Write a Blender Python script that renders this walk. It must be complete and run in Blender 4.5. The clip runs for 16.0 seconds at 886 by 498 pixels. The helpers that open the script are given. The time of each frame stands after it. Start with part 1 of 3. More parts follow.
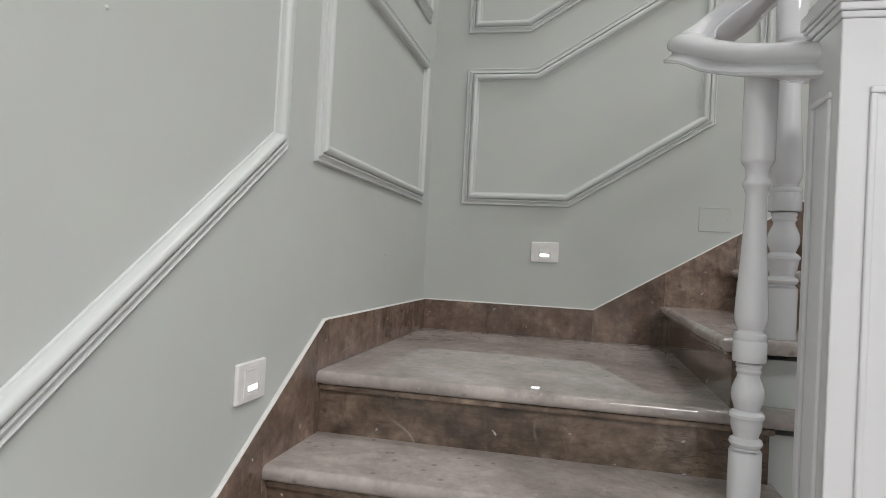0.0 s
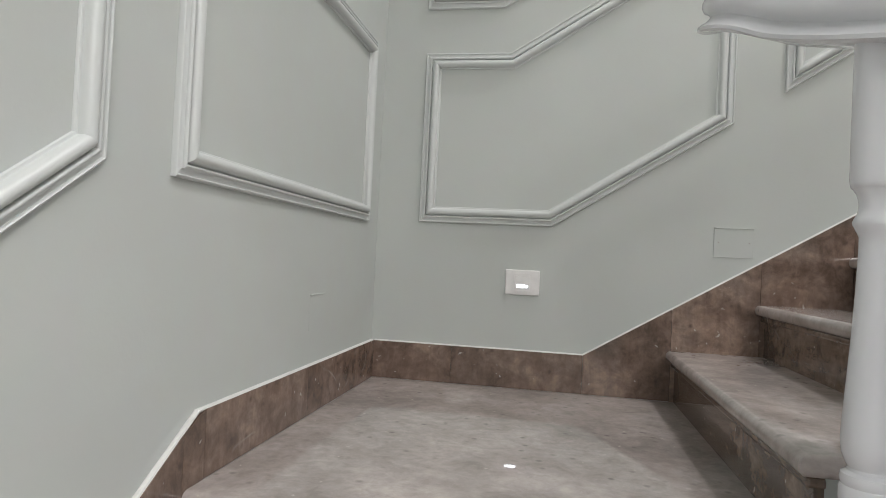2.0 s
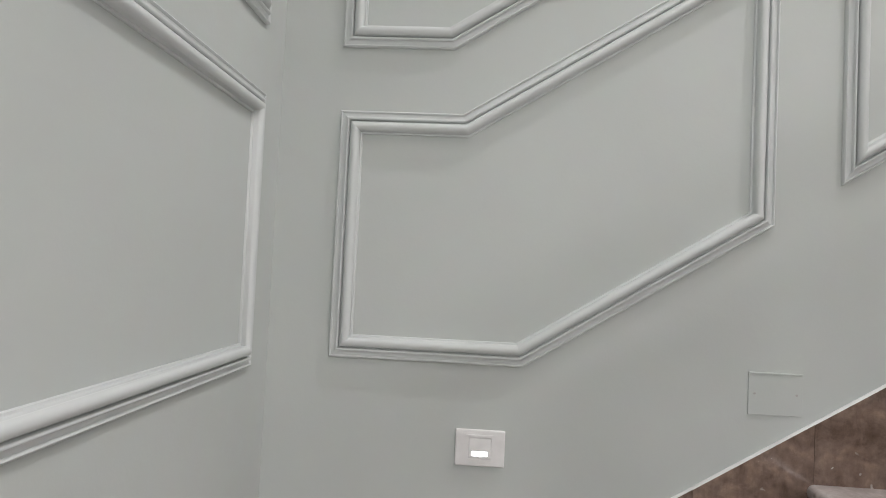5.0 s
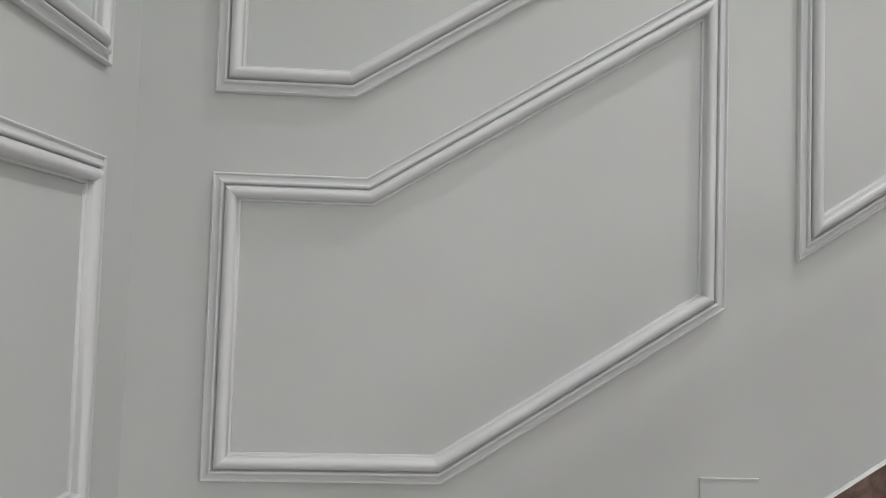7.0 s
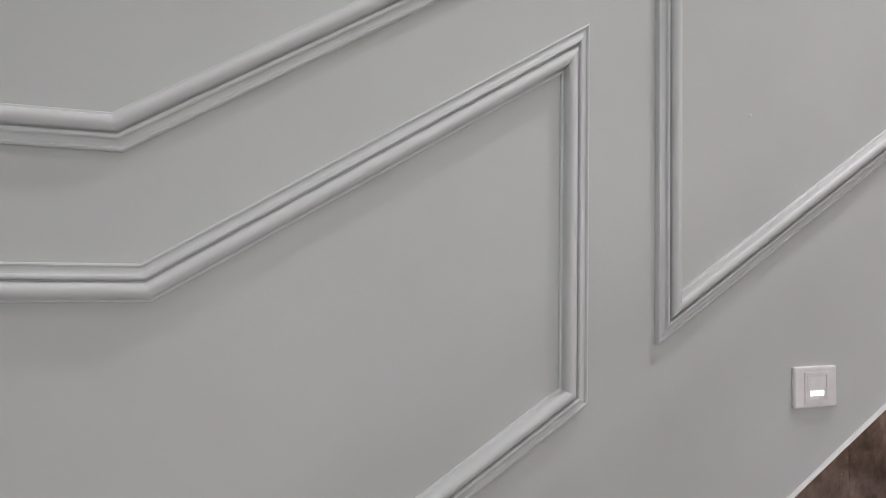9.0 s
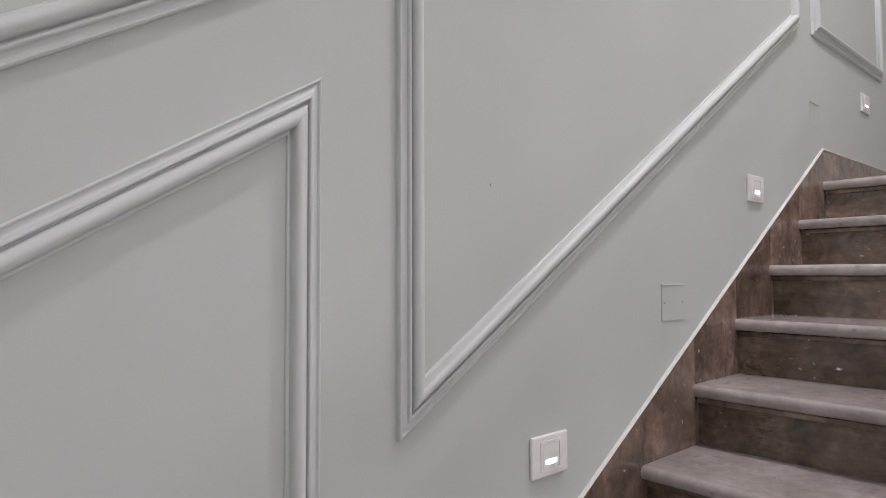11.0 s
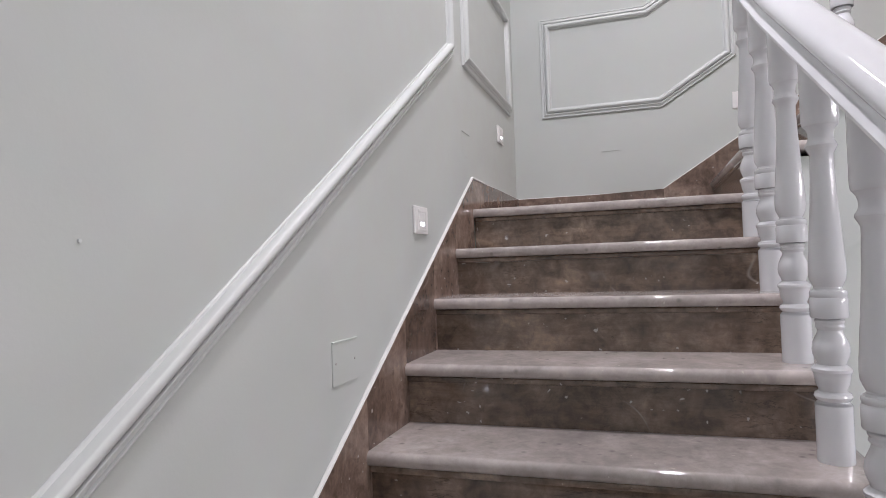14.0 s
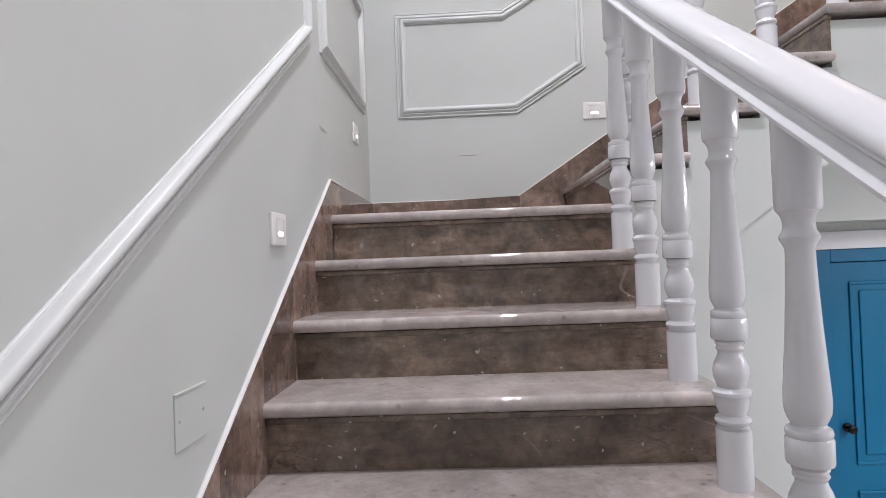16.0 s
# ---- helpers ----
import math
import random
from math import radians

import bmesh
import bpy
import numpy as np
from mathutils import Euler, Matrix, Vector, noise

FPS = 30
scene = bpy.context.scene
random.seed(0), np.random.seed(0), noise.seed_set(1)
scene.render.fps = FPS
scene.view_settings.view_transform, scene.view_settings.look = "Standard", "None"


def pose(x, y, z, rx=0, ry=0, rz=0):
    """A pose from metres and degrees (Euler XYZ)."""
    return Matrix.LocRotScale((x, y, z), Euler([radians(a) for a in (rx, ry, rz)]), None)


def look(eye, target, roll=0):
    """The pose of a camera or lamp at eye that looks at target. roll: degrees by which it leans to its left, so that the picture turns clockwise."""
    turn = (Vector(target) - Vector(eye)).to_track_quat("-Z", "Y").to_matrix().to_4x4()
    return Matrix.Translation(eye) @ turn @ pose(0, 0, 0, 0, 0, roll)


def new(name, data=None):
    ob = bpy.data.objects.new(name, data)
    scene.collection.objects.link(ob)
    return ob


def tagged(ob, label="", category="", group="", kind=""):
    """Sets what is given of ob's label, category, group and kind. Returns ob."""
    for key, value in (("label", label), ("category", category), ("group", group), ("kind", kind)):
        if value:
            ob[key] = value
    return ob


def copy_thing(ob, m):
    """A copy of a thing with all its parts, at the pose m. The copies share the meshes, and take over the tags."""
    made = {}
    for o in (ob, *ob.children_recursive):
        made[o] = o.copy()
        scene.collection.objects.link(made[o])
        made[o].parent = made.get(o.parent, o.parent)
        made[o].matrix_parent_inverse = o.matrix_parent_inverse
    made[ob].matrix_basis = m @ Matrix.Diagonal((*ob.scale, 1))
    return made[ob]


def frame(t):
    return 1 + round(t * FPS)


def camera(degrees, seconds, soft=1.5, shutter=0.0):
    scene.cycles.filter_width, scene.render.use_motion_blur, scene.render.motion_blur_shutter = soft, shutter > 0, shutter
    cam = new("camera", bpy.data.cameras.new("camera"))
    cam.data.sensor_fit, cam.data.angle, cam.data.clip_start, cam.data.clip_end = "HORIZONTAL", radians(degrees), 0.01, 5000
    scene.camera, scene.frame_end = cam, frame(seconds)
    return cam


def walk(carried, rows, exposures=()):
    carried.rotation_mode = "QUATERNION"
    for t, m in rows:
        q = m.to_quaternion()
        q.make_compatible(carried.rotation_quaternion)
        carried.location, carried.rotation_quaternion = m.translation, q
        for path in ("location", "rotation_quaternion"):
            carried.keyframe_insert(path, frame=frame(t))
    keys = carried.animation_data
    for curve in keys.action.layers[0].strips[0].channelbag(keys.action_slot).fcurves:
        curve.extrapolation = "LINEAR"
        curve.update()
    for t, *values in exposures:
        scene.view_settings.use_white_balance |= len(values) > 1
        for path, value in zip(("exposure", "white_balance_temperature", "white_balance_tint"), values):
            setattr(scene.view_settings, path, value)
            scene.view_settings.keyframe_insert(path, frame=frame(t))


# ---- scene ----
cam = camera(71.1, 16.0, soft=0.5)

PATH = [
    (0, (0.692, -2.749, 1.337), (0.259, -0.797, 1.368), 3.0),
    (0.5, (0.675, -2.601, 1.358), (0.253, -0.647, 1.385), 3.0),
    (1, (0.662, -2.463, 1.389), (0.258, -0.505, 1.417), 2.9),
    (1.5, (0.655, -2.326, 1.424), (0.278, -0.362, 1.456), 2.9),
    (2, (0.652, -2.198, 1.455), (0.292, -0.231, 1.489), 2.8),
    (2.5, (0.639, -2.057, 1.497), (0.305, -0.085, 1.535), 2.6),
    (3, (0.613, -1.94, 1.567), (0.321, 0.037, 1.598), 2.5),
    (3.5, (0.592, -1.822, 1.655), (0.336, 0.162, 1.674), 2.4),
    (3.7, (0.583, -1.778, 1.686), (0.339, 0.207, 1.701), 2.5),
    (5.8, (0.51, -1.419, 1.896), (0.445, 0.577, 1.996), 2.4),
    (6, (0.52, -1.4, 1.926), (0.468, 0.597, 2.017), 2.3),
    (6.5, (0.534, -1.335, 1.979), (0.561, 0.663, 2.066), 2.0),
    (7, (0.551, -1.265, 2.01), (0.663, 0.73, 2.09), 1.8),
    (7.5, (0.564, -1.189, 2.091), (0.782, 0.799, 2.118), 1.7),
    (8, (0.579, -1.13, 2.131), (0.886, 0.845, 2.176), 1.5),
    (8.2, (0.568, -1.105, 2.145), (0.942, 0.859, 2.199), 1.2),
    (10.3, (0.658, -0.904, 2.302), (1.747, 0.771, 2.373), 0.5),
    (10.5, (0.673, -0.9, 2.324), (1.828, 0.731, 2.396), 0.2),
    (11, (0.714, -0.874, 2.349), (2.029, 0.632, 2.427), -0.2),
    (11.5, (0.761, -0.84, 2.354), (2.229, 0.515, 2.429), -0.6),
    (12, (0.818, -0.802, 2.372), (2.411, 0.406, 2.434), -0.6),
    (12.5, (0.879, -0.777, 2.407), (2.579, 0.274, 2.469), -1.3),
    (13, (0.927, -0.745, 2.443), (2.707, 0.165, 2.502), -1.6),
    (13.5, (0.965, -0.704, 2.47), (2.816, 0.052, 2.525), -1.8),
    (14, (1.007, -0.667, 2.481), (2.912, -0.061, 2.535), -1.9),
    (14.5, (1.053, -0.615, 2.481), (3.003, -0.177, 2.534), -1.9),
    (15, (1.103, -0.575, 2.492), (3.08, -0.28, 2.535), -2.1),
    (15.5, (1.16, -0.536, 2.515), (3.154, -0.374, 2.55), -2.1),
    (16, (1.216, -0.509, 2.53), (3.214, -0.432, 2.564), -2.2),
]
walk(cam, [(t, look(eye, target, roll)) for t, eye, target, roll in PATH],
     exposures=((0, -0.28, 6420, 12), (2.5, -0.05, 6420, 12), (3.7, 0.00, 6410, 13), (6.5, -0.11, 6345, 16), (8.2, -0.22, 6330, 19), (10.3, -0.30, 6350, 22), (13, -0.18, 6270, 21), (16, 0.01, 6180, 21)))

# ---------------------------------------------------------------- light
world = bpy.data.worlds.new("world")
world.use_nodes = True
scene.world = world
world.node_tree.nodes["Background"].inputs[0].default_value = (0.6, 0.65, 0.7, 1)
world.node_tree.nodes["Background"].inputs[1].default_value = 0.02

R, G = 0.1695, 0.273              # riser, going
L1 = 6 * R                        # level of the first landing
L2 = L1 + 10 * R                  # level of the second landing
GU = 0.261                        # going of the upper flight
FLOOR = L1 - 5 * R
X1 = 1.027                        # nosing of the first step above the first landing
Y0 = -1.183                       # front nosing of the first landing
YU = -1.03                        # nosing of the first step above the second landing
XE = 4.54                         # east wall of the stair
XLOW = 4.9                        # east wall of the lower floor
CEIL = 5.6
SOUTH = -5.2
PITCH = R / G
END = -1.165                      # open end of the treads of the main flight
XEND = 1.165                      # open end of the treads of the lower flight
XUP = 3.45                        # open end of the treads of the upper flight

# x, y, height, watts, colour, radius
HALL = 3.2                        # assumed height of an unseen ceiling at the foot of the stairs
# assumed lamps, all out of view; light from above follows from moulding shadows
LAMPS = (
    (2.35, -0.8, CEIL, 68, (1.0, 0.985, 0.965), 0.09),
    (0.8, -2.6, CEIL, 9, (1.0, 0.99, 0.97), 0.15),
    (1.9, -2.4, CEIL, 14, (1.0, 0.98, 0.96), 0.2),
    (3.95, -0.85, CEIL, 4, (1.0, 0.98, 0.96), 0.09),
    (3.9, -3.4, CEIL, 22, (1.0, 0.80, 0.60), 0.09),
    # two fill lamps added to brighten risers, balusters and the lower wall
    (1.35, -4.05, HALL, 44, (1.0, 0.98, 0.96), 0.42),
    (2.6, -4.05, HALL, 78, (1.0, 0.98, 0.96), 0.55),
)


# ---------------------------------------------------------------- materials
def nodes_of(name):
    m = bpy.data.materials.new(name)
    m.use_nodes = True
    t = m.node_tree
    return m, t, t.nodes["Principled BSDF"]


def noise_node(t, scale, detail=4.0, rough=0.55, dist=0.0, coords=None):
    n = t.nodes.new("ShaderNodeTexNoise")
    n.inputs["Scale"].default_value = scale
    n.inputs["Detail"].default_value = detail
    n.inputs["Roughness"].default_value = rough
    n.inputs["Distortion"].default_value = dist
    if coords is not None:
        t.links.new(coords, n.inputs["Vector"])
    return n


def ramp_node(t, fac, stops):
    r = t.nodes.new("ShaderNodeValToRGB")
    els = r.color_ramp.elements
    while len(els) < len(stops):
        els.new(0.5)
    for e, (p, c) in zip(els, stops):
        e.position, e.color = p, (*c, 1) if len(c) == 3 else c
    t.links.new(fac, r.inputs[0])
    return r


def world_coords(t):
    g = t.nodes.new("ShaderNodeNewGeometry")
    return g.outputs["Position"]


def mix_colour(t, fac, a, b, mode="MIX"):
    m = t.nodes.new("ShaderNodeMix")
    m.data_type, m.blend_type = "RGBA", mode
    for s, v in ((m.inputs[0], fac), (m.inputs[6], a), (m.inputs[7], b)):
        if isinstance(v, bpy.types.NodeSocket):
            t.links.new(v, s)
        elif isinstance(v, (int, float)):
            s.default_value = v
        else:
            s.default_value = (*v, 1)
    return m.outputs[2]


def bump_node(t, bsdf, height, strength, distance):
    b = t.nodes.new("ShaderNodeBump")
    b.inputs["Strength"].default_value = strength
    b.inputs["Distance"].default_value = distance
    t.links.new(height, b.inputs["Height"])
    t.links.new(b.outputs[0], bsdf.inputs["Normal"])


def paint(name, colour, rough=0.55, vary=0.06, scale=1.3, bump=0.08, spec=0.4, fine=90):
    """Brushed or rolled paint with faint patches and a fine stipple."""
    m, t, b = nodes_of(name)
    co = world_coords(t)
    big = noise_node(t, scale, 3, 0.5, 0.4, co)
    lo = tuple(c * (1 - vary) for c in colour)
    hi = tuple(min(1, c * (1 + vary)) for c in colour)
    r = ramp_node(t, big.outputs[0], ((0.3, lo), (0.7, hi)))
    mid = noise_node(t, scale * 11, 4, 0.6, 0.0, co)
    col = mix_colour(t, 0.06, r.outputs[0], mid.outputs[1], "SOFT_LIGHT")
    t.links.new(col, b.inputs["Base Color"])
    rr = ramp_node(t, mid.outputs[0], ((0.3, (rough * 0.85,) * 3), (0.75, (min(1, rough * 1.15),) * 3)))
    t.links.new(rr.outputs[0], b.inputs["Roughness"])
    b.inputs["Specular IOR Level"].default_value = spec
    st = noise_node(t, fine, 3, 0.6, 0.0, co)
    bump_node(t, b, st.outputs[0], bump, 0.004)
    return m


def marble(name, base, light, rough, depth=0.55, shine=0.7, bedding=1.0, grain=0.34, relief=0.025, lie=(1.0, 1.0, 5.0), cracks=0.0):
    """Polished brown marble: soft blotches, dark pits, pale flecks and a few white veins."""
    m, t, b = nodes_of(name)
    geo = world_coords(t)
    info = t.nodes.new("ShaderNodeObjectInfo")
    comb = t.nodes.new("ShaderNodeCombineXYZ")
    for i in range(3):
        t.links.new(info.outputs["Random"], comb.inputs[i])
    off = t.nodes.new("ShaderNodeVectorMath")
    off.operation = "MULTIPLY_ADD"
    off.inputs[1].default_value = (7.3, 3.1, 5.7)
    t.links.new(comb.outputs[0], off.inputs[0])
    t.links.new(geo, off.inputs[2])
    co = off.outputs[0]

    def times(a, b_value):
        n = t.nodes.new("ShaderNodeMath")
        n.operation = "MULTIPLY"
        t.links.new(a, n.inputs[0])
        if isinstance(b_value, float):
            n.inputs[1].default_value = b_value
        else:
            t.links.new(b_value, n.inputs[1])
        return n.outputs[0]

    dark = tuple(c * depth for c in base)
    cloud = noise_node(t, 6.5, 8, 0.66, 0.25, co)
    c1 = ramp_node(t, cloud.outputs[0], ((0.30, dark), (0.5, base), (0.72, light)))
    broad = noise_node(t, 1.7, 3, 0.5, 0.3, co)
    br = ramp_node(t, broad.outputs[0], ((0.3, (0.80, 0.78, 0.76)), (0.7, (1.15, 1.13, 1.10))))
    c2 = mix_colour(t, 1.0, c1.outputs[0], br.outputs[0], "MULTIPLY")
    fine = noise_node(t, 55, 6, 0.7, 0.2, co)
    c3a = mix_colour(t, grain, c2, fine.outputs[0], "OVERLAY")
    # faint bedding
    lay = t.nodes.new("ShaderNodeVectorMath")
    lay.operation = "MULTIPLY"
    lay.inputs[1].default_value = lie
    t.links.new(co, lay.inputs[0])
    bed = noise_node(t, 9, 6, 0.65, 0.5, lay.outputs[0])
    bd = ramp_node(t, bed.outputs[0], ((0.32, (0.70, 0.68, 0.66)), (0.55, (1.0, 1.0, 1.0)), (0.75, (1.22, 1.2, 1.18))))
    c3b = mix_colour(t, bedding, c3a, bd.outputs[0], "MULTIPLY")
    # pale and dark blotches a few centimetres across
    blot = noise_node(t, 17, 5, 0.62, 0.9, co)
    bl = ramp_node(t, blot.outputs[0], ((0.34, (0.66, 0.65, 0.64)), (0.5, (1.0, 1.0, 1.0)), (0.68, (1.32, 1.3, 1.26))))
    c3c = mix_colour(t, min(1.0, bedding + 0.25), c3b, bl.outputs[0], "MULTIPLY")
    # fine dark cracks that run with the bedding, in places
    ck = ramp_node(t, noise_node(t, 5, 6, 0.6, 0.3, lay.outputs[0]).outputs[0], ((0.488, (0, 0, 0)), (0.5, (1, 1, 1)), (0.512, (0, 0, 0))))
    cm = ramp_node(t, noise_node(t, 4.2, 2, 0.5, 0.0, co).outputs[0], ((0.50, (0, 0, 0)), (0.60, (1, 1, 1))))
    c3 = mix_colour(t, times(times(ck.outputs[0], cm.outputs[0]), cracks), c3c, tuple(c * 0.3 for c in base))
    # dark pits
    pits = t.nodes.new("ShaderNodeTexVoronoi")
    pits.inputs["Scale"].default_value = 21
    t.links.new(co, pits.inputs["Vector"])
    pr = ramp_node(t, pits.outputs["Distance"], ((0.05, (1, 1, 1)), (0.20, (0, 0, 0))))
    ps = ramp_node(t, noise_node(t, 3.5, 2, 0.5, 0.0, co).outputs[0], ((0.42, (0, 0, 0)), (0.55, (1, 1, 1))))
    c4 = mix_colour(t, times(times(pr.outputs[0], ps.outputs[0]), 0.65), c3, tuple(c * 0.35 for c in base))
    # pale flecks, drawn out a little
    warp = t.nodes.new("ShaderNodeVectorMath")
    warp.operation = "MULTIPLY_ADD"
    warp.inputs[1].default_value = (0.07, 0.07, 0.07)
    t.links.new(noise_node(t, 14, 3, 0.6, 0.0, co).outputs[1], warp.inputs[0])
    t.links.new(co, warp.inputs[2])
    vor = t.nodes.new("ShaderNodeTexVoronoi")
    vor.inputs["Scale"].default_value = 25
    t.links.new(warp.outputs[0], vor.inputs["Vector"])
    fr = ramp_node(t, vor.outputs["Distance"], ((0.07, (1, 1, 1)), (0.12, (0, 0, 0))))
    sr = ramp_node(t, noise_node(t, 5, 2, 0.5, 0.0, co).outputs[0], ((0.46, (0, 0, 0)), (0.51, (1, 1, 1))))
    c5 = mix_colour(t, times(times(fr.outputs[0], sr.outputs[0]), 0.85), c4, (0.50, 0.47, 0.43))
    # white veins, short and few
    vein = noise_node(t, 1.9, 2, 0.4, 0.0, co)
    vr = ramp_node(t, vein.outputs[0], ((0.497, (0, 0, 0)), (0.5, (1, 1, 1)), (0.503, (0, 0, 0))))
    vs = ramp_node(t, noise_node(t, 7, 2, 0.5, 0.0, co).outputs[0], ((0.54, (0, 0, 0)), (0.66, (1, 1, 1))))
    c6 = mix_colour(t, times(times(vr.outputs[0], vs.outputs[0]), 0.4), c5, (0.48, 0.44, 0.40))
    tone = ramp_node(t, info.outputs["Random"], ((0.0, (0.84, 0.82, 0.80)), (1.0, (1.12, 1.1, 1.08))))
    c7 = mix_colour(t, 1.0, c6, tone.outputs[0], "MULTIPLY")
    t.links.new(c7, b.inputs["Base Color"])
    scuff = noise_node(t, 5.5, 5, 0.65, 0.6, co)
    rr = ramp_node(t, scuff.outputs[0], ((0.3, (rough * 0.6,) * 3), (0.75, (rough * 1.7,) * 3)))
    t.links.new(rr.outputs[0], b.inputs["Roughness"])
    b.inputs["Specular IOR Level"].default_value = shine
    bump_node(t, b, cloud.outputs[0], relief, 0.008)
    return m


def plain(name, colour, rough=0.4, metal=0.0, spec=0.5):
    m, t, b = nodes_of(name)
    co = world_coords(t)
    n = noise_node(t, 30, 3, 0.5, 0.0, co)
    r = ramp_node(t, n.outputs[0], ((0.3, tuple(c * 0.95 for c in colour)), (0.7, tuple(min(1, c * 1.04) for c in colour))))
    t.links.new(r.outputs[0], b.inputs["Base Color"])
    b.inputs["Roughness"].default_value = rough
    b.inputs["Metallic"].default_value = metal
    b.inputs["Specular IOR Level"].default_value = spec
    return m


def glow(name, colour, strength):
    m, t, b = nodes_of(name)
    b.inputs["Base Color"].default_value = (0.9, 0.9, 0.9, 1)
    b.inputs["Emission Color"].default_value = (*colour, 1)
    b.inputs["Emission Strength"].default_value = strength
    return m


WALL = paint("sage_wall_paint", (0.545, 0.572, 0.55), 0.6, 0.045, 1.1, 0.06, 0.3)
TRIM = paint("sage_trim_paint", (0.64, 0.665, 0.655), 0.34, 0.01, 1.2, 0.0, 0.45, 140)
CEILING = paint("ceiling_paint", (0.78, 0.78, 0.76), 0.7, 0.02)
WHITE = paint("white_lacquer", (0.685, 0.69, 0.715), 0.085, 0.02, 6.0, 0.02, 0.7, 60)
CAULK = paint("white_caulk", (0.72, 0.72, 0.70), 0.5, 0.05, 20)
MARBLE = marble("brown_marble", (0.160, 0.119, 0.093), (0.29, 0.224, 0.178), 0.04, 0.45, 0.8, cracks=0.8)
# same marble as the risers, paled to paint in overhead light and sheen
TREAD_LIT = marble("brown_marble_lit_tops", (0.405, 0.374, 0.372), (0.52, 0.488, 0.488), 0.03, 0.78, 1.0, 0.1, 0.2, 0.006, cracks=0.12)
SKIRT = marble("red_brown_marble", (0.196, 0.141, 0.116), (0.33, 0.252, 0.212), 0.10, 0.5, 0.6, 0.55, lie=(4.5, 4.5, 0.8))
PLASTIC = plain("white_plastic", (0.82, 0.81, 0.80), 0.3)
LED = glow("led_slot", (0.88, 0.94, 1.0), 9.0)
BULB = glow("lamp_diffuser", (1.0, 0.96, 0.9), 12.0)
BLUE = paint("blue_door_paint", (0.001, 0.135, 0.265), 0.42, 0.08, 2.0, 0.03, 0.3, 80)
KNOB = plain("dark_metal", (0.02, 0.02, 0.02), 0.25, 0.9)
SCREW = plain("screw_steel", (0.45, 0.44, 0.42), 0.4, 0.8)


# ---------------------------------------------------------------- mesh helpers
def part(name, bm, material, parent=None, label="", smooth=False):
    me = bpy.data.meshes.new(name)
    bm.normal_update()
    bm.to_mesh(me)
    bm.free()
    me.materials.append(material)
    if smooth:
        for p in me.polygons:
            p.use_smooth = True
    ob = new(name, me)
    if parent is not None:
        ob.parent = parent
    if label:
        ob["label"] = label
    return ob


def empty(name, x=0, y=0, z=0):
    e = new(name)
    e.location = (x, y, z)
    e.empty_display_size = 0.05
    bpy.context.view_layer.update()
    return e


def box(x0, x1, y0, y1, z0, z1, bevel=0.0, seg=2, bm=None):
    bm = bm or bmesh.new()
    vs = bmesh.ops.create_cube(bm, size=1)["verts"]
    for v in vs:
        v.co = Vector(((x0 + x1) / 2 + v.co.x * (x1 - x0), (y0 + y1) / 2 + v.co.y * (y1 - y0), (z0 + z1) / 2 + v.co.z * (z1 - z0)))
    if bevel:
        es = list({e for v in vs for e in v.link_edges})
        bmesh.ops.bevel(bm, geom=es, offset=bevel, segments=seg, affect="EDGES", profile=0.5)
    return bm


def prism(pts, axis, a, b):
    """A flat outline carried along an axis from a to b. pts: (u, v) = (x, z) for axis y, (y, z) for axis x, (x, y) for axis z."""
    bm = bmesh.new()

    def place(u, v, w):
        return {"y": (u, w, v), "x": (w, u, v), "z": (u, v, w)}[axis]

    lo = [bm.verts.new(place(u, v, a)) for u, v in pts]
    hi = [bm.verts.new(place(u, v, b)) for u, v in pts]
    bm.faces.new(lo)
    bm.faces.new(hi[::-1])
    n = len(pts)
    for i in range(n):
        bm.faces.new((lo[i], hi[i], hi[(i + 1) % n], lo[(i + 1) % n]))
    bmesh.ops.recalc_face_normals(bm, faces=bm.faces)
    return bm


def lathe(profile, seg=28):
    """A turned piece: (radius, height) from the bottom up, round the z axis."""
    bm = bmesh.new()
    rings = [[bm.verts.new((r * math.cos(2 * math.pi * i / seg), r * math.sin(2 * math.pi * i / seg), z)) for i in range(seg)] for r, z in profile]
    for p, q in zip(rings, rings[1:]):
        for i in range(seg):
            bm.faces.new((p[i], p[(i + 1) % seg], q[(i + 1) % seg], q[i]))
    bm.faces.new(rings[0][::-1])
    bm.faces.new(rings[-1])
    return bm


def sweep(path, profile, close_ends=True):
    """profile: closed outline of (side, up) carried along a path of points, kept upright."""
    bm = bmesh.new()
    rings = []
    for i, p in enumerate(path):
        d = (path[min(i + 1, len(path) - 1)] - path[max(i - 1, 0)]).normalized()
        side = d.cross(Vector((0, 0, 1))).normalized()
        up = side.cross(d).normalized()
        rings.append([bm.verts.new(p + side * s + up * u) for s, u in profile])
    n = len(profile)
    for a, b in zip(rings, rings[1:]):
        for i in range(n):
            bm.faces.new((a[i], a[(i + 1) % n], b[(i + 1) % n], b[i]))
    if close_ends:
        bm.faces.new(rings[0])
        bm.faces.new(rings[-1][::-1])
    bmesh.ops.recalc_face_normals(bm, faces=bm.faces)
    return bm


def smooth_by_angle(ob, degrees=35):
    for p in ob.data.polygons:
        p.use_smooth = True
    bm = bmesh.new()
    bm.from_mesh(ob.data)
    lim = radians(degrees)
    for e in bm.edges:
        e.smooth = len(e.link_faces) == 2 and e.calc_face_angle(0) < lim
    bm.to_mesh(ob.data)
    bm.free()
    return ob


